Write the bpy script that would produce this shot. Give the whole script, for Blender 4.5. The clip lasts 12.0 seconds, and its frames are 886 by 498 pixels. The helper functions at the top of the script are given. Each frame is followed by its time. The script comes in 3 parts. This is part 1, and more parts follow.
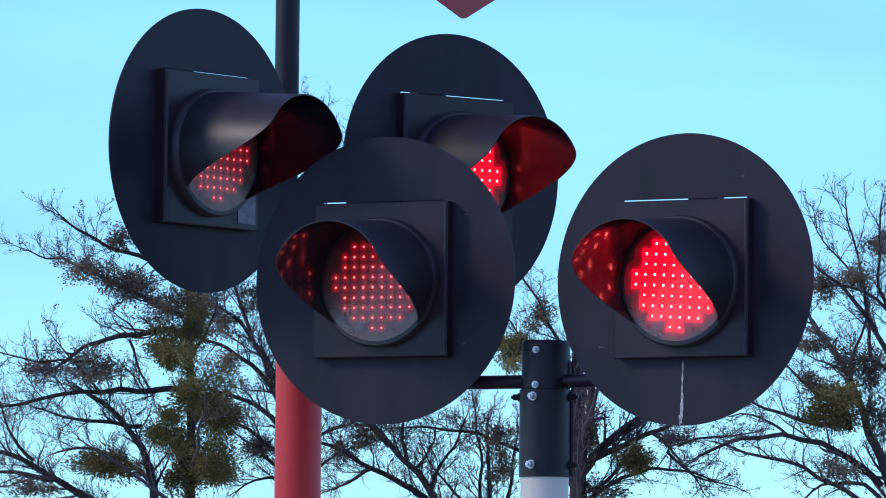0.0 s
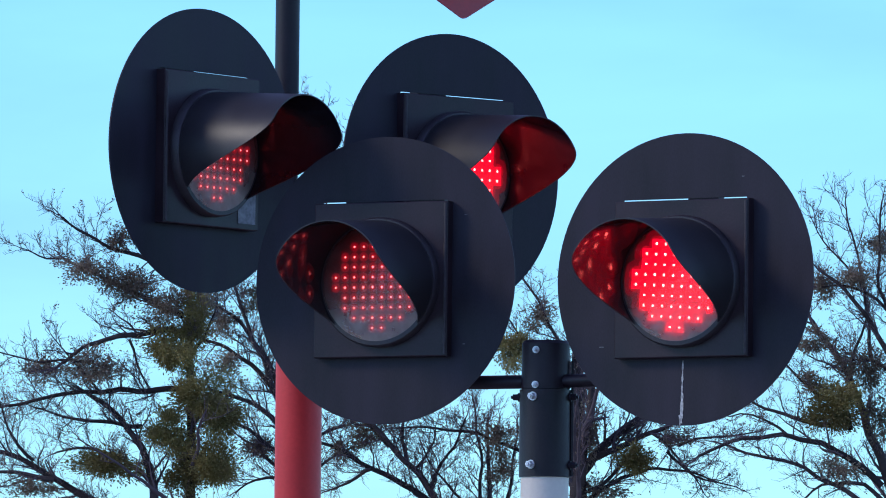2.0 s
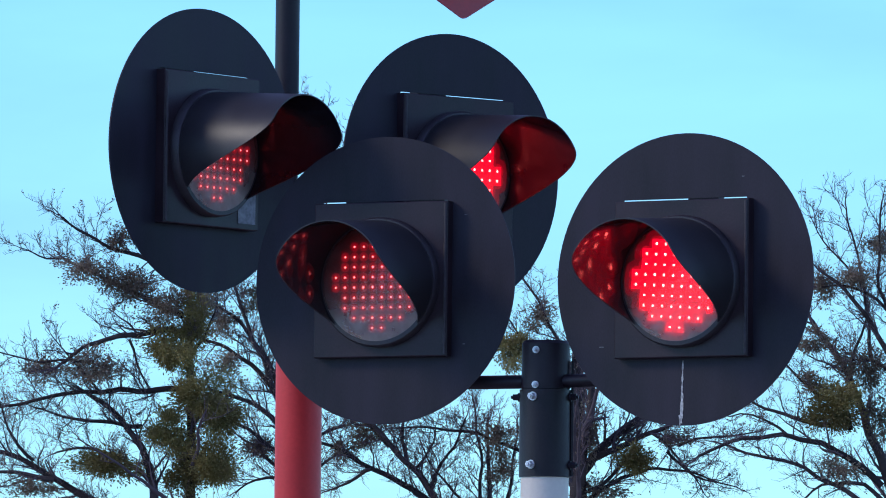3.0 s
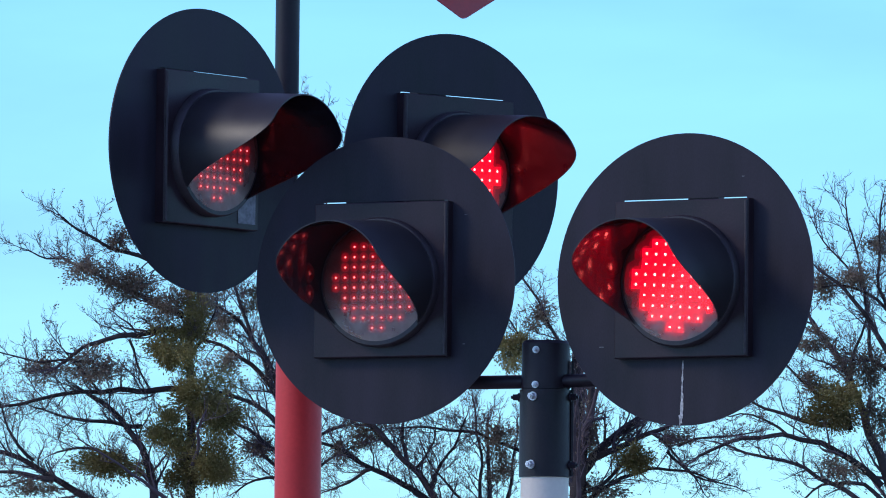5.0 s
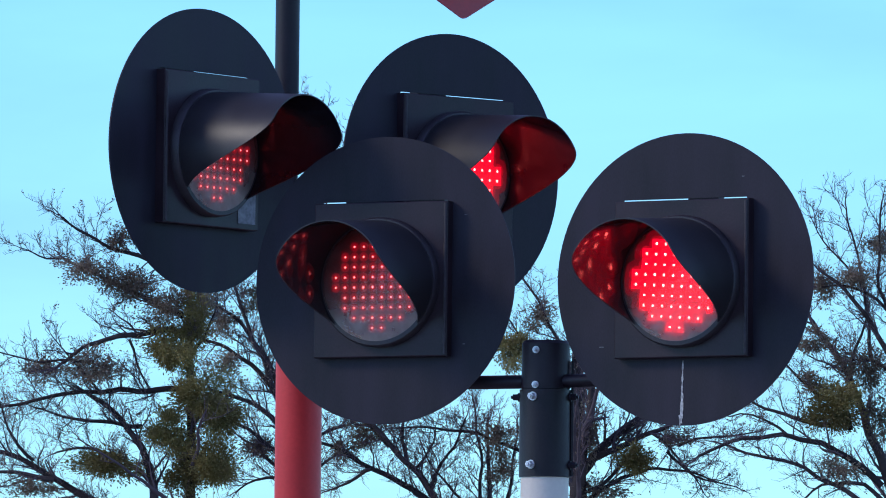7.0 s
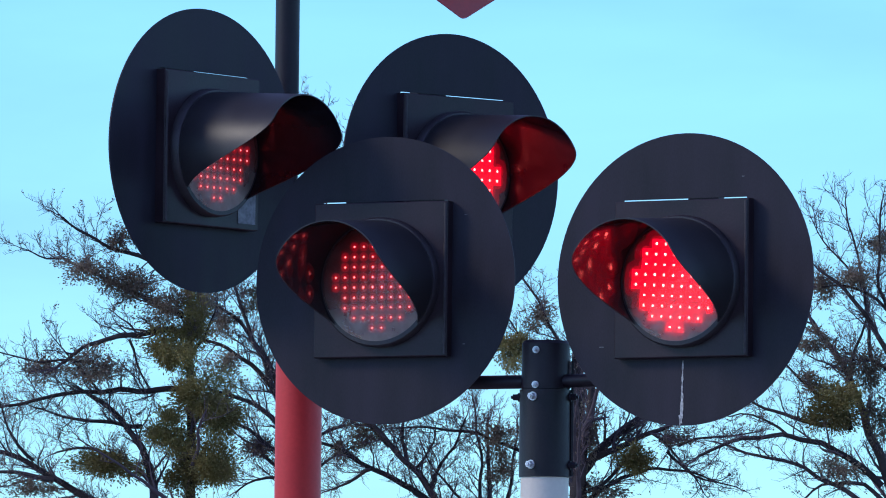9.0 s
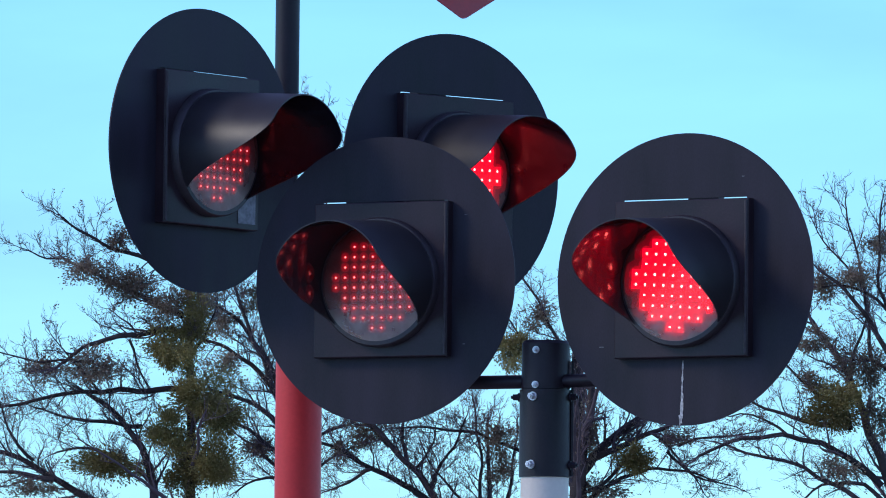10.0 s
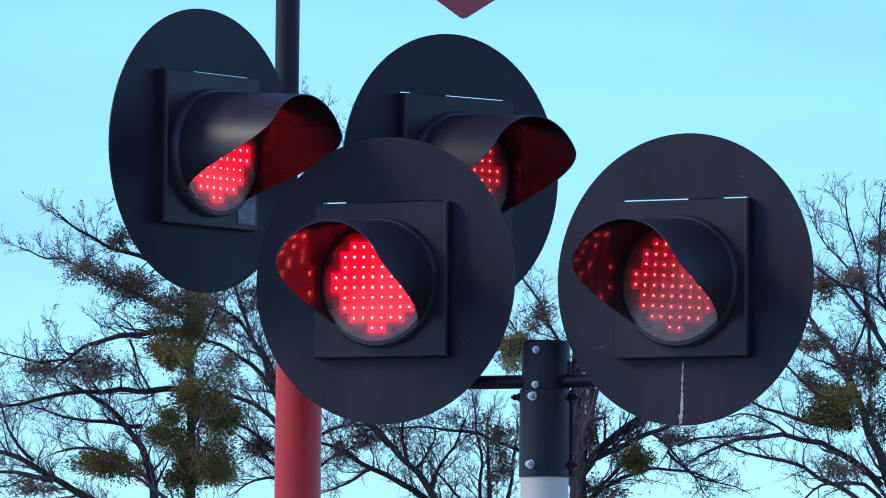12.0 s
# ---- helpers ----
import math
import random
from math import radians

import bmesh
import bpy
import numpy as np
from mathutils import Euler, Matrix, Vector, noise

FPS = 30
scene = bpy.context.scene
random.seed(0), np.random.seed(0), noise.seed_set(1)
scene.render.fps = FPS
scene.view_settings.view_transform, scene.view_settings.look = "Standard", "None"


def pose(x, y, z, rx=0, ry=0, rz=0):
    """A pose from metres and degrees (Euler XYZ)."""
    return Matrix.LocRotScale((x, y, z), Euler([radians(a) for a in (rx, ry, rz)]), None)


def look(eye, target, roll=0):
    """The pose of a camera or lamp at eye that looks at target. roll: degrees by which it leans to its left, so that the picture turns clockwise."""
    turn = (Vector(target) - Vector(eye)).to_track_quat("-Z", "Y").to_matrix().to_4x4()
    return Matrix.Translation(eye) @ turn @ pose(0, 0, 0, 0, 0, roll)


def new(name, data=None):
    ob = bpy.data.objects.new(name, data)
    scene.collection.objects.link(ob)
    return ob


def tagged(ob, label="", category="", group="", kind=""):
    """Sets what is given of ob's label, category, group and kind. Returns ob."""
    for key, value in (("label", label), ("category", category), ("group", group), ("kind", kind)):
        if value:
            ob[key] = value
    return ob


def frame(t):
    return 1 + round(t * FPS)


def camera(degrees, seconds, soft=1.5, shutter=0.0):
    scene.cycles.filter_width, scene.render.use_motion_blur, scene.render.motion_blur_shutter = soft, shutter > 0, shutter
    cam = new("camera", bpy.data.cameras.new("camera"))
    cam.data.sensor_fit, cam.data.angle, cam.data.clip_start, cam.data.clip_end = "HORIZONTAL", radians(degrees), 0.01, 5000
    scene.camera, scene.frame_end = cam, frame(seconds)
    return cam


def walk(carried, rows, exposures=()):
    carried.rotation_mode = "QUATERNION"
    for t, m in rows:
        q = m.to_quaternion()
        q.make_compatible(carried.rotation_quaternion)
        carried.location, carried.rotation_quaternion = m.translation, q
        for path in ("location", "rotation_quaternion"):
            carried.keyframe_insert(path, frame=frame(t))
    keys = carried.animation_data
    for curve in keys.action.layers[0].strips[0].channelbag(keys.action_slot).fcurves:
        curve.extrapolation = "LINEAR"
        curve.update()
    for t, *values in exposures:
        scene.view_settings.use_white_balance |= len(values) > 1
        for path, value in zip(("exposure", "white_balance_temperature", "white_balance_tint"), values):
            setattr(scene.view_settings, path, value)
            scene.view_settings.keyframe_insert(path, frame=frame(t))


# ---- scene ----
cam = camera(6.0, 12.0, soft=1.05)
EYE = (0.0, 0.0, 1.6)
AIM = look(EYE, (0.0, 99.73145, 8.92382), 0.6)
walk(cam, [(0.0, AIM), (12.0, AIM)], exposures=[(0.0, 0.5), (12.0, 0.5)])

# ---------------------------------------------------------------- light
SUN_UP, SUN_SIDE = 30.0, -98.0          # elevation, and bearing from straight ahead, left negative
world = bpy.data.worlds.new("sky")
scene.world = world
world.use_nodes = True
wn = world.node_tree.nodes
wl = world.node_tree.links
sky = wn.new("ShaderNodeTexSky")
sky.sky_type = "NISHITA"
sky.sun_disc = False
sky.sun_elevation = radians(SUN_UP)
sky.sun_rotation = radians(SUN_SIDE)
sky.air_density, sky.dust_density, sky.ozone_density = 1.0, 0.1, 3.0
tint = wn.new("ShaderNodeMix")
tint.data_type, tint.blend_type = "RGBA", "MULTIPLY"
tint.inputs[0].default_value = 1.0
wl.new(sky.outputs[0], tint.inputs[6])
# cyan haze low over the horizon, plain blue higher up
geo, sep, high, hue = wn.new("ShaderNodeTexCoord"), wn.new("ShaderNodeSeparateXYZ"), wn.new("ShaderNodeMapRange"), wn.new("ShaderNodeMix")
wl.new(geo.outputs["Generated"], sep.inputs[0])
wl.new(sep.outputs[2], high.inputs[0])
high.interpolation_type = "SMOOTHSTEP"
high.inputs[1].default_value, high.inputs[2].default_value = 0.10, 0.42
hue.data_type = "RGBA"
wl.new(high.outputs[0], hue.inputs[0])
hue.inputs[6].default_value = (0.525, 0.905, 1.30, 1)
hue.inputs[7].default_value = (1.00, 0.80, 1.12, 1)
wl.new(hue.outputs[2], tint.inputs[7])
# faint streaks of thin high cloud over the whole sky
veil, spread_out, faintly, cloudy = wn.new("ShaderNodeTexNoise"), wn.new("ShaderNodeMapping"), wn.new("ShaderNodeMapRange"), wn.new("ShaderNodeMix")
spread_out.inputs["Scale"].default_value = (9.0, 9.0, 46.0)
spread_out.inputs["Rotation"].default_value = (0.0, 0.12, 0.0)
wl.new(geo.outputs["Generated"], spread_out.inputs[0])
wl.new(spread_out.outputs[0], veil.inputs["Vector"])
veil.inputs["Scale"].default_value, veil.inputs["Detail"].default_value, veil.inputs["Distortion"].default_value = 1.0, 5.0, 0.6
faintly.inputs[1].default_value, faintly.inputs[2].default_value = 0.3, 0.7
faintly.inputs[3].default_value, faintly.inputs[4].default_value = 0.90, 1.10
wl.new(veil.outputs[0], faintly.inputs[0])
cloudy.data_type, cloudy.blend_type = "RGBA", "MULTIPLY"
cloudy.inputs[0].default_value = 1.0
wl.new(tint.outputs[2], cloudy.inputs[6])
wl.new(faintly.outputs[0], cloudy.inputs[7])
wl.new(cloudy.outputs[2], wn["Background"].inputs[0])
wn["Background"].inputs[1].default_value = 0.132

sun = new("sun", bpy.data.lights.new("sun", "SUN"))
sun.data.energy, sun.data.angle, sun.data.color = 0.85, radians(14.0), (1.0, 0.93, 0.84)
a, b = radians(SUN_SIDE), radians(SUN_UP)
toward = Vector((math.sin(a) * math.cos(b), math.cos(a) * math.cos(b), math.sin(b)))
sun.matrix_world = look(toward * 60, (0, 0, 0))


# ---------------------------------------------------------------- materials
def shader(name):
    m = bpy.data.materials.new(name)
    m.use_nodes = True
    return m, m.node_tree.nodes, m.node_tree.links, m.node_tree.nodes["Principled BSDF"]


def surface(name, low, high, rough=0.5, size=8.0, metal=0.0, bump=0.15, grain=160.0, spread=0.18, per_object=False, coat=0.0, stretch=(1, 1, 1), gloss=0.5):
    """Two-scale mottled surface: broad stains, fine grain, relief and uneven gloss."""
    m, n, l, p = shader(name)
    co = n.new("ShaderNodeTexCoord")
    mp = n.new("ShaderNodeMapping")
    mp.inputs["Scale"].default_value = stretch
    l.new(co.outputs["Object"], mp.inputs[0])
    broad, fine = n.new("ShaderNodeTexNoise"), n.new("ShaderNodeTexNoise")
    for t, sc, det in ((broad, size, 6.0), (fine, grain, 3.0)):
        t.inputs["Scale"].default_value = sc
        t.inputs["Detail"].default_value = det
        l.new(mp.outputs[0], t.inputs["Vector"])
    mixf = n.new("ShaderNodeMath")
    mixf.operation = "MULTIPLY_ADD"
    l.new(fine.outputs[0], mixf.inputs[0])
    mixf.inputs[1].default_value = 0.35
    l.new(broad.outputs[0], mixf.inputs[2])
    ramp = n.new("ShaderNodeValToRGB")
    ramp.color_ramp.elements[0].position, ramp.color_ramp.elements[1].position = 0.48, 0.86
    ramp.color_ramp.elements[0].color, ramp.color_ramp.elements[1].color = (*low, 1), (*high, 1)
    l.new(mixf.outputs[0], ramp.inputs[0])
    out = ramp.outputs[0]
    if per_object:
        info, hsv = n.new("ShaderNodeObjectInfo"), n.new("ShaderNodeHueSaturation")
        rng = n.new("ShaderNodeMapRange")
        rng.inputs[3].default_value, rng.inputs[4].default_value = 0.7, 1.35
        l.new(info.outputs["Random"], rng.inputs[0])
        l.new(rng.outputs[0], hsv.inputs["Value"])
        l.new(out, hsv.inputs["Color"])
        out = hsv.outputs[0]
    l.new(out, p.inputs["Base Color"])
    rr = n.new("ShaderNodeMapRange")
    rr.inputs[3].default_value, rr.inputs[4].default_value = max(0.02, rough - spread), min(1.0, rough + spread)
    l.new(broad.outputs[0], rr.inputs[0])
    l.new(rr.outputs[0], p.inputs["Roughness"])
    p.inputs["Metallic"].default_value = metal
    p.inputs["Coat Weight"].default_value = coat
    p.inputs["Specular IOR Level"].default_value = gloss
    bp = n.new("ShaderNodeBump")
    bp.inputs["Strength"].default_value, bp.inputs["Distance"].default_value = bump, 0.002
    l.new(fine.outputs[0], bp.inputs["Height"])
    l.new(bp.outputs[0], p.inputs["Normal"])
    return m


def glow(name, colour, strength):
    m, n, l, p = shader(name)
    n.remove(p)
    e = n.new("ShaderNodeEmission")
    e.inputs[0].default_value, e.inputs[1].default_value = (*colour, 1), strength
    l.new(e.outputs[0], n["Material Output"].inputs[0])
    return m


def diode_dome(name, colour, strength):
    """Clear epoxy dome with a weak standing glow; also used for the painted halo."""
    m, n, l, p = shader(name)
    n.remove(p)
    e, t, add = n.new("ShaderNodeEmission"), n.new("ShaderNodeBsdfTransparent"), n.new("ShaderNodeAddShader")
    e.inputs[0].default_value, e.inputs[1].default_value = (*colour, 1), strength
    l.new(e.outputs[0], add.inputs[0])
    l.new(t.outputs[0], add.inputs[1])
    l.new(add.outputs[0], n["Material Output"].inputs[0])
    return m


def clear_cover(name):
    """Thin dusty clear polycarbonate, with a pale veil of reflected light painted low."""
    m, n, l, p = shader(name)
    n.remove(p)
    t, g, d = n.new("ShaderNodeBsdfTransparent"), n.new("ShaderNodeBsdfGlossy"), n.new("ShaderNodeBsdfDiffuse")
    g.inputs["Roughness"].default_value = 0.28
    d.inputs[0].default_value = (0.74, 0.60, 0.53, 1)
    fr = n.new("ShaderNodeFresnel")
    fr.inputs[0].default_value = 1.5
    a1, a2 = n.new("ShaderNodeMixShader"), n.new("ShaderNodeMixShader")
    dust_veil = n.new("ShaderNodeTexNoise")
    dust_veil.inputs["Scale"].default_value, dust_veil.inputs["Detail"].default_value = 26.0, 5.0
    co = n.new("ShaderNodeTexCoord")
    l.new(co.outputs["Object"], dust_veil.inputs["Vector"])
    rg = n.new("ShaderNodeMapRange")
    rg.inputs[1].default_value, rg.inputs[2].default_value = 0.3, 0.7
    rg.inputs[3].default_value, rg.inputs[4].default_value = 0.22, 0.44
    l.new(dust_veil.outputs[0], rg.inputs[0])
    # reflected daylight put into the dust colour: strong low, weak under the visor's roof
    where, fade, amount = n.new("ShaderNodeSeparateXYZ"), n.new("ShaderNodeMapRange"), n.new("ShaderNodeMath")
    l.new(co.outputs["Object"], where.inputs[0])
    fade.interpolation_type = "SMOOTHSTEP"
    fade.inputs[1].default_value, fade.inputs[2].default_value = 0.03, -0.085
    fade.inputs[3].default_value, fade.inputs[4].default_value = 0.08, 1.15
    l.new(where.outputs[2], fade.inputs[0])
    amount.operation = "MULTIPLY"
    l.new(rg.outputs[0], amount.inputs[0])
    l.new(fade.outputs[0], amount.inputs[1])
    l.new(amount.outputs[0], a1.inputs[0])
    l.new(t.outputs[0], a1.inputs[1])
    l.new(d.outputs[0], a1.inputs[2])
    l.new(fr.outputs[0], a2.inputs[0])
    l.new(a1.outputs[0], a2.inputs[1])
    l.new(g.outputs[0], a2.inputs[2])
    l.new(a2.outputs[0], n["Material Output"].inputs[0])
    return m


def leafy(m):
    """Lets part of the light through, as thin leaves do."""
    n, l = m.node_tree.nodes, m.node_tree.links
    p = n["Principled BSDF"]
    t, mix = n.new("ShaderNodeBsdfTranslucent"), n.new("ShaderNodeMixShader")
    l.new(p.inputs["Base Color"].links[0].from_socket, t.inputs[0])
    mix.inputs[0].default_value = 0.4
    l.new(p.outputs[0], mix.inputs[1])
    l.new(t.outputs[0], mix.inputs[2])
    l.new(mix.outputs[0], n["Material Output"].inputs[0])
    return m


BLACK_PLATE = surface("matt_black_sheet", (0.0112, 0.0086, 0.0140), (0.0315, 0.0250, 0.0385), 0.55, 5.5, bump=0.08, grain=220, gloss=0.30, stretch=(2.4, 2.4, 0.7))
BLACK_PLASTIC = surface("black_polycarbonate", (0.0185, 0.0104, 0.0142), (0.0440, 0.0252, 0.0330), 0.42, 9.0, bump=0.06, grain=300, gloss=0.32)
# lens rim paler than the other black parts: its highlight is in the colour
HIGHLIGHT_RIM = surface("highlight_black_rim", (0.024, 0.018, 0.022), (0.052, 0.041, 0.046), 0.45, 16.0, bump=0.05, grain=240, gloss=0.45)
# paler grey of the added side rods, imitating a lit housing edge
EDGE_GREY = surface("dark_grey_edge_highlight", (0.034, 0.027, 0.030), (0.075, 0.062, 0.066), 0.75, 30.0, bump=0.1, grain=200)
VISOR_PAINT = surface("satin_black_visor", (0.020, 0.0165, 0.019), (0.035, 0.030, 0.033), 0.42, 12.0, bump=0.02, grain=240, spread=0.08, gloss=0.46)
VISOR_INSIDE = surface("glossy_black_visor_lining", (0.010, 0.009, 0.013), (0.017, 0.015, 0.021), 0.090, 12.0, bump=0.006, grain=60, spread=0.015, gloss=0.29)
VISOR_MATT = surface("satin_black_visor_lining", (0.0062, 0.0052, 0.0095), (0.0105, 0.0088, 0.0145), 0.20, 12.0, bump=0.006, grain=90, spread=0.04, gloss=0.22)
BLACK_STEEL = surface("black_painted_steel", (0.0105, 0.0066, 0.0105), (0.0215, 0.0150, 0.0220), 0.48, 14.0, bump=0.15, grain=180, gloss=0.35)
RED_PAINT = surface("red_painted_steel", (0.66, 0.020, 0.020), (0.80, 0.034, 0.032), 0.5, 6.0, bump=0.08, grain=140)
WHITE_PAINT = surface("white_painted_steel", (0.70, 0.60, 0.50), (0.84, 0.74, 0.62), 0.45, 7.0, bump=0.10, grain=140)
SIGN_RED = surface("red_sign_sheet", (0.46, 0.02, 0.03), (0.60, 0.03, 0.04), 0.4, 9.0, bump=0.03)
SIGN_WHITE = surface("white_sign_sheet", (0.66, 0.66, 0.64), (0.80, 0.80, 0.78), 0.4, 9.0, bump=0.03)
ZINC = surface("zinc_plated_steel", (0.55, 0.55, 0.55), (0.80, 0.80, 0.80), 0.38, 60.0, metal=0.6, bump=0.1, grain=400)
GREY_TAPE = surface("grey_peeling_label", (0.12, 0.12, 0.13), (0.34, 0.34, 0.36), 0.6, 45.0, bump=0.2)
SCUFF = surface("rubbed_grey_scuff", (0.06, 0.06, 0.065), (0.22, 0.22, 0.23), 0.6, 120.0, bump=0.1)
STREAK = surface("dried_whitish_run", (0.16, 0.15, 0.15), (0.80, 0.78, 0.76), 0.6, 90.0, bump=0.1)
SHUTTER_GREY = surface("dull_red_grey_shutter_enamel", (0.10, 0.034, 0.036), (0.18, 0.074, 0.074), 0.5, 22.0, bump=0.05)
BOARD = surface("dull_red_grey_reflector_enamel", (0.10, 0.034, 0.036), (0.18, 0.074, 0.074), 0.5, 22.0, bump=0.05)
# haze of the lit diodes, made as emission in three falling strengths
RED_GLOW = glow("red_haze_between_diodes", (1.0, 0.0, 0.018), 2.1)
RED_RIM = glow("faint_red_haze_rim", (1.0, 0.0, 0.02), 0.62)
RED_FRINGE = glow("dull_red_haze_fringe", (1.0, 0.0, 0.025), 0.22)
RED_CHIP = glow("lit_red_diode", (1.0, 0.105, 0.095), 15.0)
DOME = diode_dome("red_diode_dome", (1.0, 0.125, 0.13), 3.4)
# scattered red light round each diode, drawn as a faintly emitting ring
HALO = diode_dome("red_diode_halo", (1.0, 0.0, 0.025), 0.10)
COVER = clear_cover("dusty_veiled_clear_cover")
BARK = surface("dark_grey_brown_bark", (0.032, 0.022, 0.022), (0.078, 0.055, 0.050), 0.9, 4.0, bump=0.6, grain=40, per_object=True)
TWIG = surface("grey_twig_bark", (0.078, 0.056, 0.064), (0.17, 0.125, 0.138), 0.9, 3.0, bump=0.2, grain=30)
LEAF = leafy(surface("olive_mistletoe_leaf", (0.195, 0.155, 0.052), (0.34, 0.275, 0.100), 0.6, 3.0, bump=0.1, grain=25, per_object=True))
DRY_LEAF = leafy(surface("brown_withered_leaf", (0.20, 0.150, 0.105), (0.35, 0.27, 0.19), 0.8, 3.0, bump=0.1, grain=25, per_object=True))
PALE_GROUND = surface("pale_fill_ground", (0.24, 0.21, 0.18), (0.42, 0.38, 0.33), 0.95, 0.4, bump=0.8, grain=14)


# ---------------------------------------------------------------- mesh helpers
def part(name, bm, material, parent=None, label=""):
    me = bpy.data.meshes.new(name)
    bm.to_mesh(me)
    bm.free()
    for mat in (material if isinstance(material, (list, tuple)) else [material]):
        me.materials.append(mat)
    ob = new(name, me)
    if parent is not None:
        ob.parent = parent
    return tagged(ob, label)


def smooth(ob, degrees=35):
    me = ob.data
    for poly in me.polygons:
        poly.use_smooth = True
    me.set_sharp_from_angle(angle=radians(degrees))
    return ob


def tube(bm, p, q, r1, r2=None, n=24, caps=True):
    """A straight round bar from p to q."""
    r2 = r1 if r2 is None else r2
    p, q = Vector(p), Vector(q)
    turn = (q - p).to_track_quat("Z", "Y").to_matrix()
    rings = []
    for c, r in ((p, r1), (q, r2)):
        rings.append([bm.verts.new(c + turn @ Vector((r * math.cos(2 * math.pi * i / n), r * math.sin(2 * math.pi * i / n), 0))) for i in range(n)])
    for i in range(n):
        j = (i + 1) % n
        bm.faces.new((rings[0][i], rings[0][j], rings[1][j], rings[1][i]))
    if caps:
        bm.faces.new(rings[0][::-1])
        bm.faces.new(rings[1])
    return bm


def box(bm, x0, x1, y0, y1, z0, z1, bevel=0.0):
    made = bmesh.ops.create_cube(bm, size=1.0)["verts"]
    for v in made:
        v.co = Vector(((x0 + x1) / 2 + v.co.x * (x1 - x0), (y0 + y1) / 2 + v.co.y * (y1 - y0), (z0 + z1) / 2 + v.co.z * (z1 - z0)))
    if bevel:
        edges = {e for v in made for e in v.link_edges}
        bmesh.ops.bevel(bm, geom=list(edges), offset=bevel, segments=2, affect="EDGES", profile=0.5)
    return bm


def lathe(bm, profile, n=64):
    """Turns (radius, y) pairs round the local y axis into a closed skin."""
    rings = []
    for r, y in profile:
        rings.append([bm.verts.new((r * math.sin(2 * math.pi * i / n), y, r * math.cos(2 * math.pi * i / n))) for i in range(n)])
    for a1, b1 in zip(rings, rings[1:]):
        for i in range(n):
            j = (i + 1) % n
            bm.faces.new((a1[i], a1[j], b1[j], b1[i]))
    return rings


# ---------------------------------------------------------------- signal lamp
PLATE_R = 0.2745
HOUSING = 0.1475           # half width of the square front
LED_STEP = 0.0194
DROP = 0.0055              # the lens sits a little below the middle of the backplate
PITCH = 0.002              # of the reflector's bands and of the slit shutter
LEDS = [((i + 0.5) * LED_STEP, (k + 0.5) * LED_STEP) for k in range(-5, 5) for i in range(-5, 5)
        if math.hypot(i + 0.5, k + 0.5) < 4.6]


def plate_mesh():
    """Round sheet with a square opening whose top edge leaves a slit over the housing."""
    bm = bmesh.new()
    n = 96
    angles = [2 * math.pi * i / n for i in range(n)]
    x1, z0, z1 = 0.132, -0.132, HOUSING + 0.0040
    for t in (math.atan2(x1, z1), math.atan2(x1, z0), 2 * math.pi - math.atan2(x1, z0), 2 * math.pi - math.atan2(x1, z1)):
        angles = [w for w in angles if abs(w - t) > 0.02] + [t]
    angles.sort()
    layers = []
    for y in (0.0, 0.003):
        outer, inner = [], []
        for t in angles:
            sx, cz = math.sin(t), math.cos(t)
            s = min(x1 / abs(sx) if abs(sx) > 1e-6 else 9, (z1 / cz) if cz > 1e-6 else 9, (z0 / cz) if cz < -1e-6 else 9)
            outer.append(bm.verts.new((PLATE_R * sx, y, PLATE_R * cz)))
            inner.append(bm.verts.new((s * sx, y, s * cz)))
        layers.append((outer, inner))
    (o0, i0), (o1, i1) = layers
    m = len(angles)
    for i in range(m):
        j = (i + 1) % m
        bm.faces.new((o0[i], o0[j], i0[j], i0[i]))
        bm.faces.new((o1[j], o1[i], i1[i], i1[j]))
        bm.faces.new((o0[j], o0[i], o1[i], o1[j]))
        bm.faces.new((i0[i], i0[j], i1[j], i1[i]))
    bmesh.ops.recalc_face_normals(bm, faces=bm.faces)
    return bm


def dab(lamp, name, x, z, w, h, lean, material, label, y=-0.0008, wave=0.25):
    """A thin run or scuff lying on a plate."""
    rng = random.Random(int(1000 * (x + z)))
    bm = bmesh.new()
    n = 9
    rows = []
    for i in range(n + 1):
        u = i / n
        half = w * (0.35 + 0.65 * math.sin(math.pi * min(1.0, 0.12 + 0.80 * u))) * (1 + wave * rng.uniform(-1, 1)) / 2
        c = x + lean * h * (u - 0.5)
        rows.append([bm.verts.new((c - half, y, z + h * (0.5 - u))), bm.verts.new((c + half, y, z + h * (0.5 - u)))])
    for a1, b1 in zip(rows, rows[1:]):
        bm.faces.new((a1[0], b1[0], b1[1], a1[1]))
    return part(name, bm, material, lamp, label)


def visor_length(t):
    u = min(1.0, max(0.0, (abs(t) - radians(61)) / radians(81)))
    return 0.227 * (1 - u * u * (3 - 2 * u))


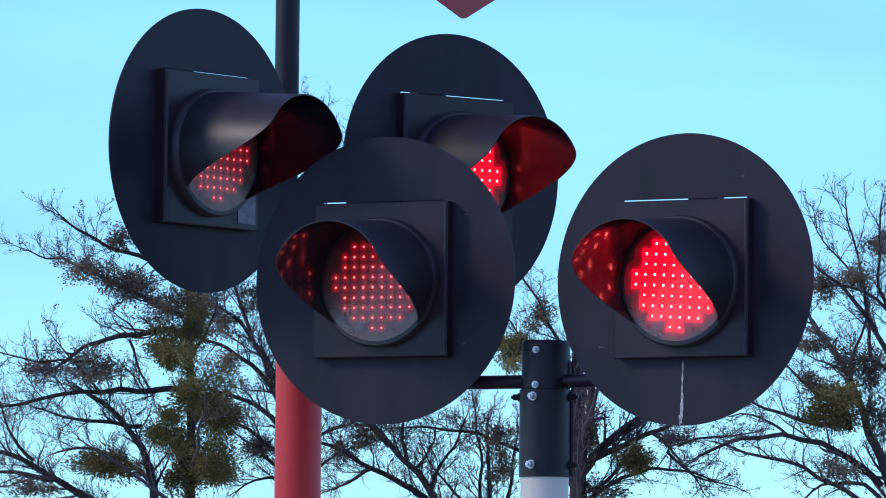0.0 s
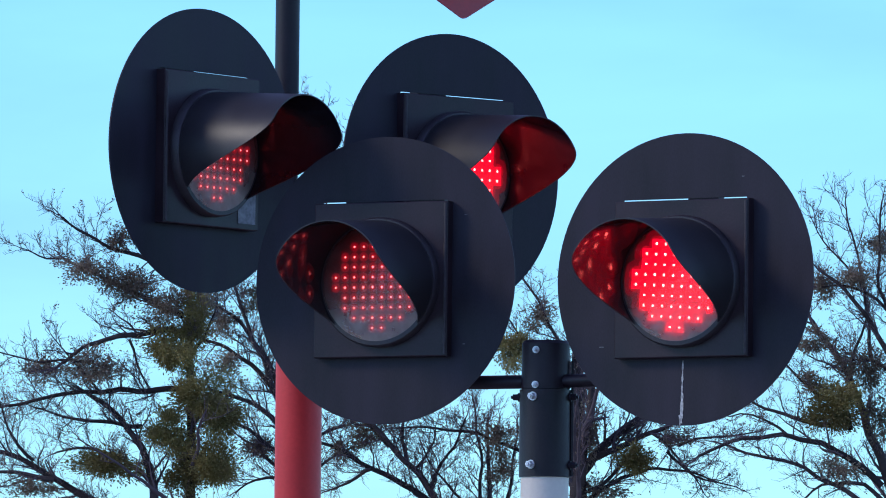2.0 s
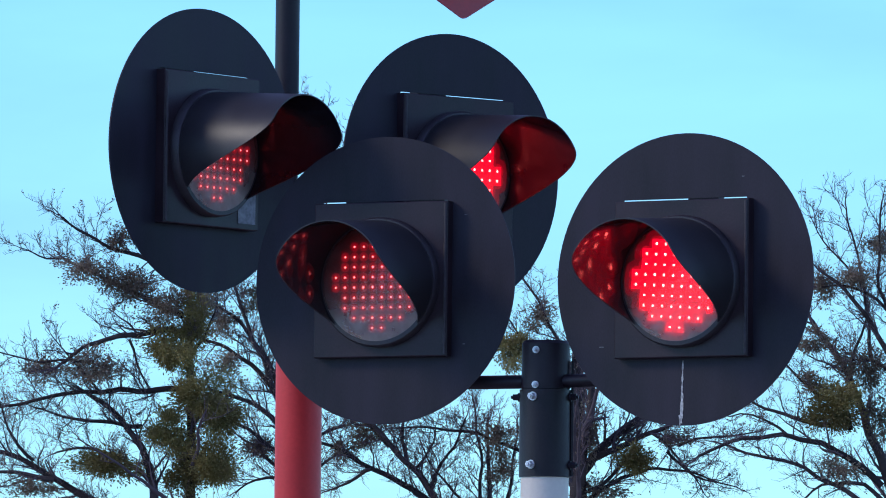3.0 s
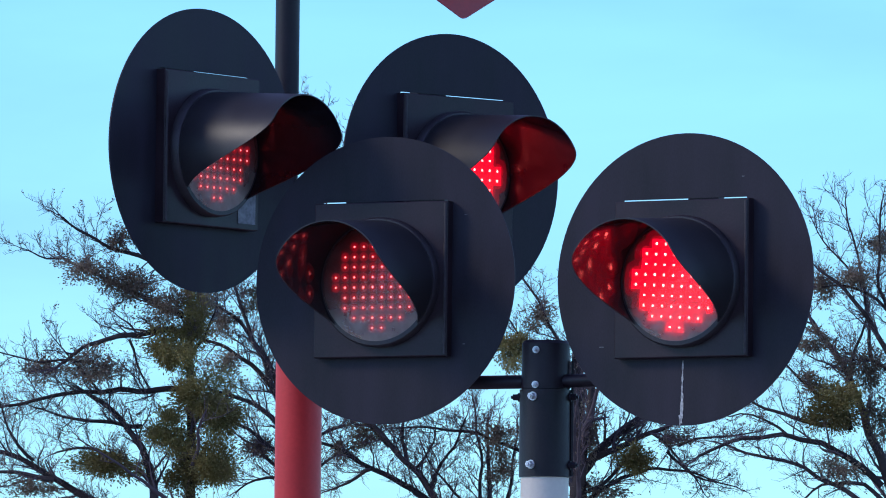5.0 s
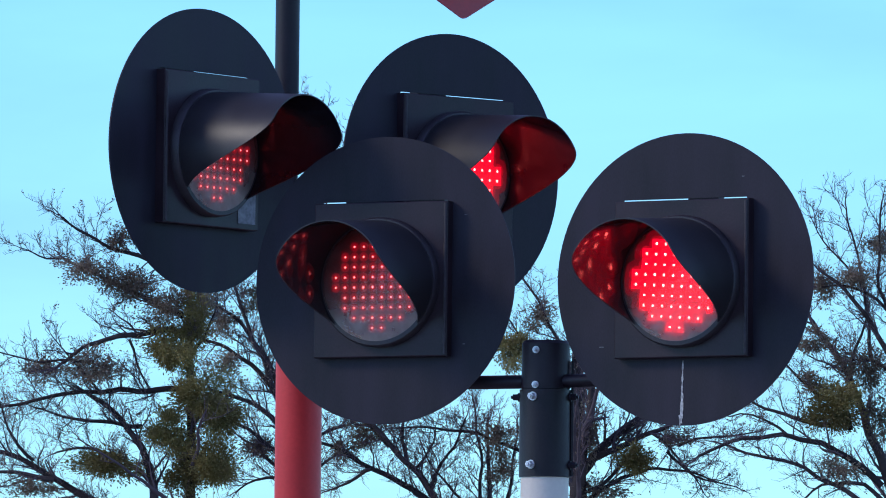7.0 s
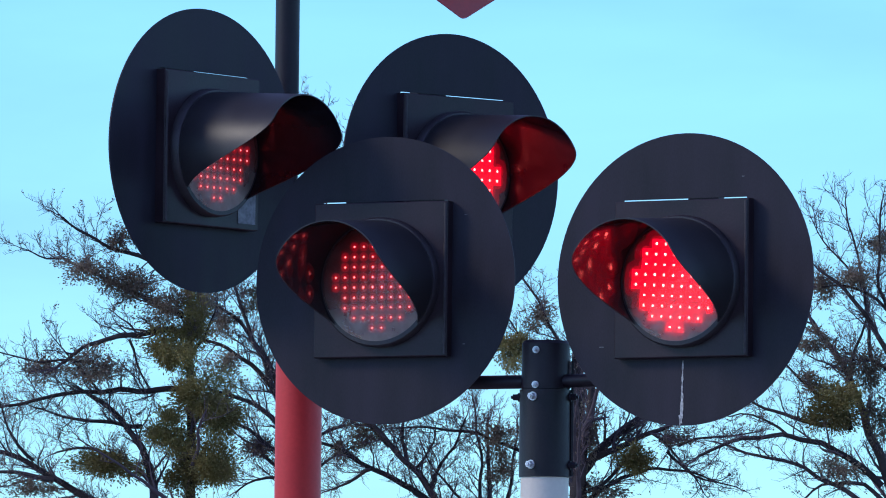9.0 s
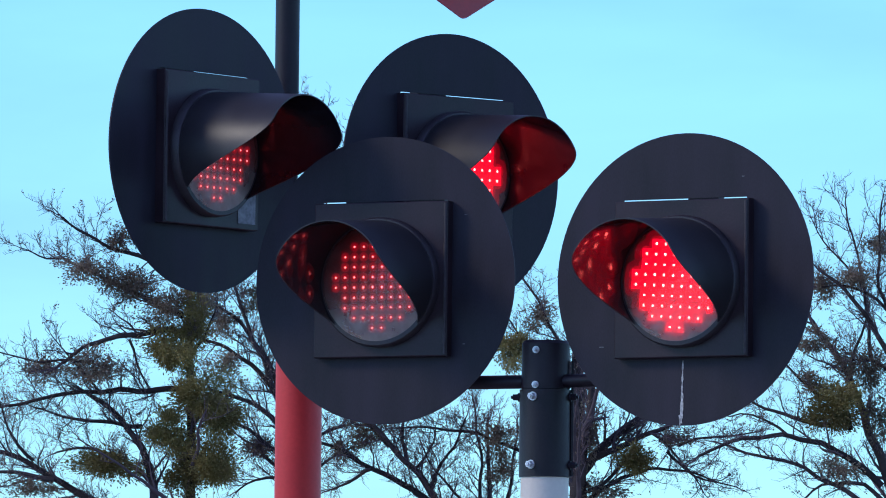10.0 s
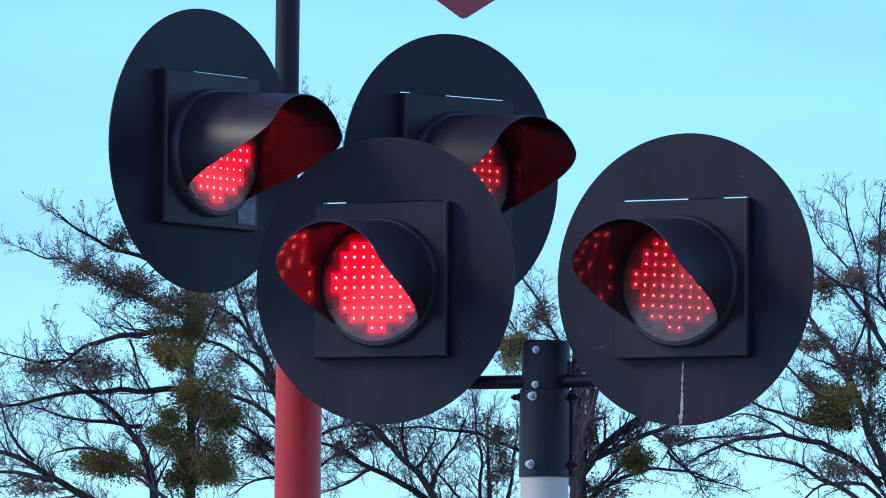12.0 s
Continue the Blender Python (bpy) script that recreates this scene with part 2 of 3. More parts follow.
def visor_mesh():
    """Cowl: a drooping half tunnel, full length over the top, swept back to nothing under the lens."""
    bm = bmesh.new()
    n, m, thick, y0 = 96, 14, 0.0022, -0.030
    skins = []
    for r in (0.1180, 0.1180 - thick):
        grid = []
        for i in range(n + 1):
            t = -math.pi + 2 * math.pi * i / n
            full = 0.002 + visor_length(t)
            col = []
            for k in range(m + 1):
                d = full * k / m
                col.append(bm.verts.new((r * math.sin(t), y0 - d, r * math.cos(t) - d * math.tan(radians(4.0)))))
            grid.append(col)
        skins.append(grid)
    for s, grid in enumerate(skins):
        for i in range(n):
            for k in range(m):
                q = (grid[i][k], grid[i + 1][k], grid[i + 1][k + 1], grid[i][k + 1])
                bm.faces.new(q if s else q[::-1]).material_index = s
    for i in range(n):
        bm.faces.new((skins[0][i][m], skins[0][i + 1][m], skins[1][i + 1][m], skins[1][i][m]))
        bm.faces.new((skins[0][i][0], skins[1][i][0], skins[1][i + 1][0], skins[0][i + 1][0]))
    bmesh.ops.remove_doubles(bm, verts=bm.verts, dist=1e-6)
    bmesh.ops.recalc_face_normals(bm, faces=bm.faces)
    return bm


def board_mesh():
    """Reflector disc with narrow emitting bands that paint the diodes' haze, weaker outward, and brighter spots on them
    where the diodes sit.
    """
    bm = bmesh.new()
    lathe(bm, [(0.0005, -0.0360), (0.1125, -0.0360), (0.1125, -0.0330)], 48)
    half, y = 0.00046, -0.0362
    rows = int(0.110 / PITCH)
    for k in range(-rows, rows + 1):
        z = k * PITCH
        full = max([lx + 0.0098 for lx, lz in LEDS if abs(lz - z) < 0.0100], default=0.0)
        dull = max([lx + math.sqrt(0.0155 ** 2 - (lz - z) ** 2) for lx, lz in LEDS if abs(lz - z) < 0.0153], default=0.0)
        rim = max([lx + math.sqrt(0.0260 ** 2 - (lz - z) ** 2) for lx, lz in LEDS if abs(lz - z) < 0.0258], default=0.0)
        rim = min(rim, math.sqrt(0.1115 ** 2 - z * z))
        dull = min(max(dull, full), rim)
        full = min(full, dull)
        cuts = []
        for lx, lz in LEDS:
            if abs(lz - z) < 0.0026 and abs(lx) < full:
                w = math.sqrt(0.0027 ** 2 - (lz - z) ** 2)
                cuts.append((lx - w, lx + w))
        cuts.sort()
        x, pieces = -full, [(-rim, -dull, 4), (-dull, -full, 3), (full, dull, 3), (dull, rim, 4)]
        for c0, c1 in cuts:
            pieces += [(x, c0, 1), (c0, c1, 2)]
            x = c1
        pieces.append((x, full, 1))
        for x0, x1, mat in pieces:
            if x1 - x0 < 1e-5:
                continue
            f = bm.faces.new([bm.verts.new(c) for c in ((x0, y, z - half), (x1, y, z - half), (x1, y, z + half), (x0, y, z + half))])
            f.material_index = mat
    return bm


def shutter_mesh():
    """Slit shutter, added in place of switched diodes: enamelled bars that cover or bare the lit bands."""
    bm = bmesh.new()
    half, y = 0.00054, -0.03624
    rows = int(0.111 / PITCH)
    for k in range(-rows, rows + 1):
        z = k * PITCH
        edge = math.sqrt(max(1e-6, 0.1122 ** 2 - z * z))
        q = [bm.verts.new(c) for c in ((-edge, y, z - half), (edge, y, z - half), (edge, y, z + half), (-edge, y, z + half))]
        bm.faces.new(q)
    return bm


def dome_mesh():
    bm = bmesh.new()
    lathe(bm, [(0.0018, 0.0), (0.0013, -0.0005), (0.0002, -0.0007)], 10)
    core = len(bm.faces)
    # flat rings that carry the halo of scattered light
    lathe(bm, [(0.0092, 0.0), (0.0018, 0.0)], 14)
    lathe(bm, [(0.0050, -0.0001), (0.0018, -0.0001)], 14)
    bm.faces.ensure_lookup_table()
    for f in bm.faces[core:]:
        f.material_index = 1
    return bm


def cover_mesh():
    bm = bmesh.new()
    prof = [(0.1135, -0.0405)]
    for i in range(1, 9):
        r = 0.1135 * (1 - i / 8.2)
        prof.append((r, -0.0405 - 0.012 * (1 - (r / 0.1135) ** 2)))
    lathe(bm, prof, 64)
    bm.normal_update()
    if sum(f.normal.y for f in bm.faces) > 0:
        bmesh.ops.reverse_faces(bm, faces=bm.faces)
    return bm


def housing_mesh():
    """Square front with crisp edges and a round well for the lens."""
    bm = bmesh.new()
    w, h = HOUSING - 0.0075, HOUSING
    corner = math.atan2(w, h)
    n = 64
    angles = [2 * math.pi * i / n for i in range(n)]
    for t in (corner, math.pi - corner, math.pi + corner, 2 * math.pi - corner):
        angles = [v for v in angles if abs(v - t) > 0.04] + [t]
    angles.sort()
    loops = []
    for kind, y in (("square", 0.004), ("square", -0.0205), ("lip", -0.022), ("round", -0.022), ("well", -0.014)):
        ring = []
        for t in angles:
            sx, cz = math.sin(t), math.cos(t)
            if kind in ("square", "lip"):
                s = min(w / max(abs(sx), 1e-6), h / max(abs(cz), 1e-6)) * (1.0 if kind == "square" else 0.988)
                ring.append(bm.verts.new((s * sx, y, s * cz)))
            else:
                s = 0.1190 if kind == "round" else 0.1145
                ring.append(bm.verts.new((s * sx, y, s * cz - DROP)))
        loops.append(ring)
    m = len(angles)
    for a1, b1 in zip(loops, loops[1:]):
        for i in range(m):
            j = (i + 1) % m
            bm.faces.new((a1[i], a1[j], b1[j], b1[i]))
    bm.faces.new(loops[0][::-1])
    bmesh.ops.recalc_face_normals(bm, faces=bm.faces)
    return bm


SHARED = {}


def shared(name, build, material, parent, label="", angle=35, sort=""):
    """One mesh per name, used by all the lamps."""
    key = name + sort
    if key not in SHARED:
        ob = smooth(part(name, build(), material, parent, label), angle)
        SHARED[key] = ob.data
        return ob
    ob = new(name, SHARED[key])
    ob.parent = parent
    return tagged(ob, label)


def bezel_mesh():
    bm = bmesh.new()
    lathe(bm, [(0.1130, -0.020), (0.1130, -0.041), (0.1205, -0.041), (0.1235, -0.037), (0.1245, -0.018), (0.1130, -0.018)])
    return bm


def edge_rod_mesh():
    """Rod with collars down one side, added to imitate the front's lit edge."""
    bm = bmesh.new()
    tube(bm, (0, 0, -HOUSING + 0.004), (0, 0, HOUSING - 0.004), 0.0028, n=12)
    for z in (-0.115, -0.03, 0.055, 0.13):
        tube(bm, (0, 0, z - 0.011), (0, 0, z + 0.011), 0.0036, n=12)
    return bm


def case_mesh():
    bm = bmesh.new()
    box(bm, -0.128, 0.128, 0.0045, 0.105, -0.128, 0.136, 0.012)
    return bm


def latch_mesh(x0, x1):
    bm = bmesh.new()
    box(bm, x0, x1, 0.0032, 0.030, 0.1300, 0.1600, 0.002)
    return bm


SHUTTERS, TWIST = {}, {}


def signal_lamp(key, place, turn, latches, label, twist=0.0, cowl=0.0, plate=(0.0, 1.0)):
    lamp = tagged(new("crossing_lamp"), label, "signal lamp", "level crossing lamps")
    lamp.matrix_world = pose(*place, 0, 0, turn)
    sheet_disc = smooth(part("backplate", plate_mesh(), BLACK_PLATE, lamp, "round matt black sheet"), 30)
    sheet_disc.location.x, sheet_disc.scale.x = plate
    housing = shared("housing", housing_mesh, BLACK_PLASTIC, lamp, "square black lamp front")
    shared("rear_case", case_mesh, BLACK_PLASTIC, lamp)
    for x0, x1 in latches:
        part("latch", latch_mesh(x0, x1), BLACK_STEEL, lamp)
    shared("bezel", bezel_mesh, HIGHLIGHT_RIM, lamp, "black rim round the lens, lightened as a highlight").location.z = -DROP
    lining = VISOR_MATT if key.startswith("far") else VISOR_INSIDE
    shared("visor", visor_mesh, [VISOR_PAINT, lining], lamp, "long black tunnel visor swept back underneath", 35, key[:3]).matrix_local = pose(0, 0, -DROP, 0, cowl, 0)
    side = -1 if key.startswith("far") else 1
    shared("edge_rod", edge_rod_mesh, EDGE_GREY, lamp, "added dark grey rod for the lit front edge").location = (side * 0.1360, -0.0235, 0)
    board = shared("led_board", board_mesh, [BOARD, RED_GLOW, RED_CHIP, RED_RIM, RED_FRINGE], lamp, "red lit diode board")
    SHUTTERS[key] = shared("shutter", shutter_mesh, SHUTTER_GREY, lamp, "added grey slit shutter for the flashing")
    board.matrix_local = pose(0, 0, -DROP, 0, twist, 0)
    TWIST[key] = twist
    for x, z in LEDS:
        led = shared("led", dome_mesh, [DOME, HALO], board)
        led.location = (x, -0.0366, z)
    cover = shared("lens", cover_mesh, COVER, lamp, "dusty clear lens cover, pale reflection painted low", 80)
    cover.location.z = -DROP
    cover.visible_shadow = False
    return lamp


LABEL = "black round level crossing lamp flashing red"
soiled = signal_lamp("near_a", (-0.109, 16.071, 2.719), -25, [(0.05, 0.12)], LABEL + " on a white mast", plate=(-0.0018, 0.993))
front = signal_lamp("near_b", (0.456, 15.781, 2.707), -29, [(0.0, 0.064)], LABEL + ", white streak below", 3.6, plate=(-0.0040, 0.981))
tall = signal_lamp("far_a", (-0.464, 16.243, 2.978), 51, [(-0.131, -0.026)], LABEL + " on a red mast", 0.0, 4.0)
signal_lamp("far_b", (0.0155, 16.704, 2.980), 39, [(-0.085, -0.013)], LABEL + " on a red mast")

dab(front, "white_streak", -0.0062, -0.1840, 0.0030, 0.064, -0.03, STREAK, "thin whitish run down the plate", wave=0.6)
dab(front, "white_streak", -0.0072, -0.2420, 0.0060, 0.056, -0.04, STREAK, "thick end of the whitish run", wave=0.55)
dab(front, "white_streak", -0.0115, -0.2640, 0.0022, 0.020, 0.10, STREAK, "thin whitish side run", wave=0.6)
dab(front, "scuff", -0.178, -0.124, 0.011, 0.0022, 0.0, SCUFF, "pale scuff")
dab(front, "scuff", 0.118, 0.190, 0.006, 0.0018, 0.0, SCUFF, "pale scuff")
dab(soiled, "scuff", 0.168, 0.122, 0.007, 0.0016, 0.0, SCUFF, "pale scuff")
dab(soiled, "scuff", 0.166, -0.124, 0.006, 0.0018, 0.0, SCUFF, "pale scuff")
dab(soiled, "scuff", 0.128, 0.062, 0.002, 0.010, 0.1, SCUFF, "pale scuff")

# grey sticker remains under the tall mast's lamp lens
bm = bmesh.new()
box(bm, 0.078, 0.130, -0.0232, -0.0224, -0.136, -0.078)
part("sticker", bm, GREY_TAPE, tall, "torn grey sticker")


# ---------------------------------------------------------------- masts
def bolt(parent, p, outward, metal, r=0.0055, washer=0.0075, stand=0.010):
    bm = bmesh.new()
    p, d = Vector(p), Vector(outward).normalized()
    tube(bm, p, p + d * 0.003, washer, washer, 16)
    tube(bm, p + d * 0.003, p + d * stand, r, r * 0.93, 6)
    tube(bm, p + d * stand, p + d * (stand + 0.004), r * 0.5, r * 0.45, 10)
    return part("bolt", bm, metal, parent, "hexagon bolt")


def arm(parent, p, q, r, name="arm"):
    return smooth(part(name, tube(bmesh.new(), p, q, r, n=20), BLACK_STEEL, parent, "black steel tube"))


def along(place, turn, x, y, z):
    return pose(*place, 0, 0, turn) @ Vector((x, y, z))


short = tagged(new("short_mast"), "white steel crossing signal mast with black bolted sleeve", "signal mast")
short.location = (0.197, 16.000, 0.0)
smooth(part("post", tube(bmesh.new(), (0, 0, -0.3), (0, 0, 2.45), 0.0455, n=48), WHITE_PAINT, short, "white painted tube"))
smooth(part("sleeve", tube(bmesh.new(), (0, 0, 2.343), (0, 0, 2.509), 0.0490, n=48), BLACK_STEEL, short, "black clamping sleeve"))
bm = bmesh.new()
tube(bm, (0, 0, 2.510), (0, 0, 2.596), 0.0455, n=48)
tube(bm, (0, 0, 2.596), (0, 0, 2.602), 0.0455, 0.0415, n=48)
smooth(part("cap", bm, BLACK_STEEL, short, "black upper tube with closed top"))
bm = bmesh.new()
box(bm, 0.0485, 0.0535, -0.012, 0.012, 2.345, 2.565, 0.001)
part("flange", bm, BLACK_STEEL, short)
for t, z, r in ((-0.42, 2.583, 0.0455), (-0.44, 2.517, 0.0455), (-0.50, 2.495, 0.049), (-0.56, 2.366, 0.049), (1.25, 2.495, 0.049), (1.25, 2.366, 0.049), (-1.75, 2.495, 0.049)):
    bolt(short, (r * math.sin(t), -r * math.cos(t), z), (math.sin(t), -math.cos(t), 0), ZINC if abs(t) < 1 else BLACK_STEEL,
         *((0.0068, 0.0085, 0.013) if r > 0.047 else (0.0052, 0.0068, 0.009)))
for place, turn in (((-0.109, 16.071, 2.719), -25), ((0.456, 15.781, 2.707), -29)):
    back = along(place, turn, 0, 0.055, -0.195) - short.location
    side = Vector((back.x, back.y, 0)).normalized()
    arm(short, Vector((0, 0, 2.525)) + side * 0.03, (back.x, back.y, 2.525), 0.0130)
    arm(short, (back.x, back.y, 2.515), (back.x, back.y, place[2] - 0.120), 0.0125, "bracket")

mast = tagged(new("tall_mast"), "red steel crossing mast with thin dark upper pole", "signal mast")
mast.location = (-0.280, 16.560, 0.0)
smooth(part("post", tube(bmesh.new(), (0, 0, -0.3), (0, 0, 2.66), 0.0455, n=48), RED_PAINT, mast, "red painted tube"))
smooth(part("upper_pole", tube(bmesh.new(), (-0.0305, 0, 2.64), (-0.0305, 0, 4.05), 0.0238, n=32), BLACK_STEEL, mast, "thin dark grey pole"))
for place, turn in (((-0.464, 16.243, 2.978), 51), ((0.0155, 16.704, 2.980), 39)):
    back = along(place, turn, 0, 0.055, -0.195) - mast.location
    arm(mast, (-0.0305, 0, 2.783), (back.x, back.y, 2.783), 0.0125)
    arm(mast, (back.x, back.y, 2.773), (back.x, back.y, place[2] - 0.120), 0.0125, "bracket")


# ---------------------------------------------------------------- crossbuck sign on the tall mast
def sheet(points, y0, y1):
    bm = bmesh.new()
    near = [bm.verts.new((p.x, y0, p.y)) for p in points]
    far = [bm.verts.new((p.x, y1, p.y)) for p in points]
    bm.faces.new(near)
    bm.faces.new(far[::-1])
    for i in range(len(points)):
        j = (i + 1) % len(points)
        bm.faces.new((near[j], near[i], far[i], far[j]))
    bmesh.ops.recalc_face_normals(bm, faces=bm.faces)
    return bm


def cross_arm(parent, side, depth):
    """One blade of the cross, its ends cut on the slant: white sheet with red ends."""
    lower = Vector((-math.cos(radians(26)), math.sin(radians(26))))
    cut = Vector((math.cos(radians(29)), math.sin(radians(29)))) * 0.151
    tip = -lower * 0.6 - cut / 2
    for name, mat, flip in (("red_end", SIGN_RED, 1), ("red_end", SIGN_RED, -1)):
        pts = [tip, tip + cut, tip + cut + lower * 0.25, tip + lower * 0.25]
        ring = []
        for k, p in enumerate(pts):
            if k < 2:
                u, v = (pts[k - 1] - p).normalized(), (pts[k + 1] - p).normalized()
                ring += [p + u * 0.010 * (1 - t) ** 2 + v * 0.010 * t ** 2 for t in (0, 0.25, 0.5, 0.75, 1)]
            else:
                ring.append(p)
        part(name, sheet([Vector((q.x * side, q.y)) * flip for q in ring], depth, depth + 0.003), mat, parent)
    a1, b1 = tip + lower * 0.25, tip + cut + lower * 0.25
    part("white_panel", sheet([Vector((q.x * side, q.y)) for q in (a1, b1, -a1, -b1)], depth, depth + 0.003), SIGN_WHITE, parent)


cross = tagged(new("crossbuck_sign"), "red-ended white diagonal cross sign on the dark pole", "road sign")
cross.matrix_world = pose(-0.323, 16.530, 3.5965, 0, 0, 41)
cross_arm(cross, 1, -0.004)
cross_arm(cross, -1, 0.0)


# ---------------------------------------------------------------- ground
# out of view; made pale to bounce fill light up onto masts and lamps
bm = bmesh.new()
rings = [0.0, 4, 9, 16, 26, 40, 60, 90, 130, 200, 400, 900, 2500]
prev = None
for r in rings:
    ring = [bm.verts.new((r * math.cos(2 * math.pi * i / 48), 20 + r * math.sin(2 * math.pi * i / 48), 0.0 if r < 12 else 0.12 * noise.noise((i * 1.7, r, 0)))) for i in range(48)] if r else [bm.verts.new((0, 20, 0))]
    if prev:
        for i in range(48):
            j = (i + 1) % 48
            bm.faces.new((prev[0], ring[i], ring[j]) if len(prev) == 1 else (prev[i], ring[i], ring[j], prev[j]))
    prev = ring
tagged(smooth(part("ground", bm, PALE_GROUND)), "unseen pale ground that bounces fill light", "ground", kind="structure")


# ---------------------------------------------------------------- trees
class Skin:
    """Collects tubes and leaves as plain lists."""

    def __init__(self):
        self.v, self.f = [], []

    def limb(self, pts, rad, n):
        base = len(self.v)
        for i, p in enumerate(pts):
            d = (pts[min(i + 1, len(pts) - 1)] - pts[max(i - 1, 0)]).normalized()
            s = d.cross(Vector((0.31, 0.9, 0.2))).normalized()
            t = d.cross(s)
            for k in range(n):
                w = 2 * math.pi * k / n
                self.v.append(p + (s * math.cos(w) + t * math.sin(w)) * rad[i])
        for i in range(len(pts) - 1):
            for k in range(n):
                m = (k + 1) % n
                self.f.append((base + i * n + k, base + i * n + m, base + (i + 1) * n + m, base + (i + 1) * n + k))

    def leaf(self, p, d, length, width, rng):
        d = d.normalized()
        s = d.cross(Vector((rng.uniform(-1, 1), rng.uniform(-1, 1), rng.uniform(-1, 1)))).normalized() * width
        b = len(self.v)
        self.v += [p, p + d * length * 0.5 + s, p + d * length, p + d * length * 0.5 - s]
        self.f.append((b, b + 1, b + 2, b + 3))

    def made(self, name, material, parent, label=""):
        me = bpy.data.meshes.new(name)
        me.from_pydata([tuple(p) for p in self.v], [], self.f)
        me.materials.append(material)
        me.polygons.foreach_set("use_smooth", [True] * len(me.polygons))
        ob = new(name, me)
        ob.parent = parent
        return tagged(ob, label)


def rand_dir(rng):
    while True:
        v = Vector((rng.uniform(-1, 1), rng.uniform(-1, 1), rng.uniform(-1, 1)))
        if 0.05 < v.length < 1:
            return v.normalized()


def bough(rng, start, heading, length, r0, r1, wob, rise, steps):
    pts, rad, d, p = [start], [r0], heading.normalized(), start
    for i in range(steps):
        d = (d + rand_dir(rng) * wob + Vector((0, 0, rise))).normalized()
        p = p + d * (length / steps)
        pts.append(p)
        rad.append(r0 + (r1 - r0) * ((i + 1) / steps) ** 0.8)
    return pts, rad


def bunch(rng, centre, wide, high, dense):
    """Ragged ball of small leaves on forking stems, thick in its lobes and loose at the rim."""
    s = Skin()
    lobes = []
    for _ in range(12):
        d = rand_dir(rng) * rng.uniform(0.25, 0.92)
        c = centre + Vector((d.x * wide, d.y * wide * 0.8, d.z * high))
        lobes.append((c, rng.uniform(0.32, 0.62)))
        mid = centre.lerp(c, 0.5) + rand_dir(rng) * 0.04
        s.limb([centre, mid, c], [0.009, 0.006, 0.004], 3)
        for _ in range(4):
            s.limb([c, c + Vector((rng.gauss(0, wide), rng.gauss(0, wide), rng.gauss(0, high))) * 0.4], [0.004, 0.0025], 3)
    for _ in range(int(wide * high * math.pi * (15000 if dense else 6200)) + 160):
        c, w = rng.choice(lobes)
        d = rand_dir(rng) * w * rng.random() ** 0.5 * (1.5 if rng.random() < 0.14 else 1.0)
        q = c + Vector((d.x * wide, d.y * wide, d.z * high))
        s.leaf(q, (q - centre) * 2.0 + rand_dir(rng) * 0.4, rng.uniform(0.025, 0.055), rng.uniform(0.005, 0.012), rng)
    return s


def side_shoots(rng, crown, leaves, pts, rad, level, scale, density):
    """Forking side branches, level by level down to hair-thin twigs."""
    run = sum((q - p).length for p, q in zip(pts, pts[1:]))
    n = max(2, round(density * run * (7.0, 14.0, 20.0)[level - 1] * rng.uniform(0.75, 1.25)))
    for k in range(n):
        u = min(0.999, (0.12 + 0.88 * (k + rng.random()) / n)) * (len(pts) - 1)
        i = min(int(u), len(pts) - 2)
        p = pts[i].lerp(pts[i + 1], u - i)
        axis = (pts[i + 1] - pts[i]).normalized()
        out = rand_dir(rng)
        out = (out - axis * out.dot(axis)).normalized()
        d = axis * rng.uniform(0.5, 1.1) + out * rng.uniform(0.5, 1.0) + Vector((0, 0, rng.uniform(-0.05, 0.30)))
        length = scale * rng.uniform(0.35, 1.0)
        r0 = max((0.0065, 0.0038, 0.0023)[level - 1], rad[i] * rng.uniform(0.30, 0.50))
        q, w = bough(rng, p, d, length, r0, max(0.0016, r0 * 0.35), (0.30, 0.32, 0.30)[level - 1], 0.05, (7, 5, 4)[level - 1])
        crown.limb(q, w, 4 if level < 2 else 3)
        if level > 1 and rng.random() < 0.17:
            for _ in range(rng.randint(2, 5)):
                leaves.leaf(q[-1 - rng.randint(0, 2)] + rand_dir(rng) * 0.02, rand_dir(rng), rng.uniform(0.02, 0.045), rng.uniform(0.005, 0.010), rng)
        if level < 3:
            side_shoots(rng, crown, leaves, q, w, level + 1, scale * 0.48, density)


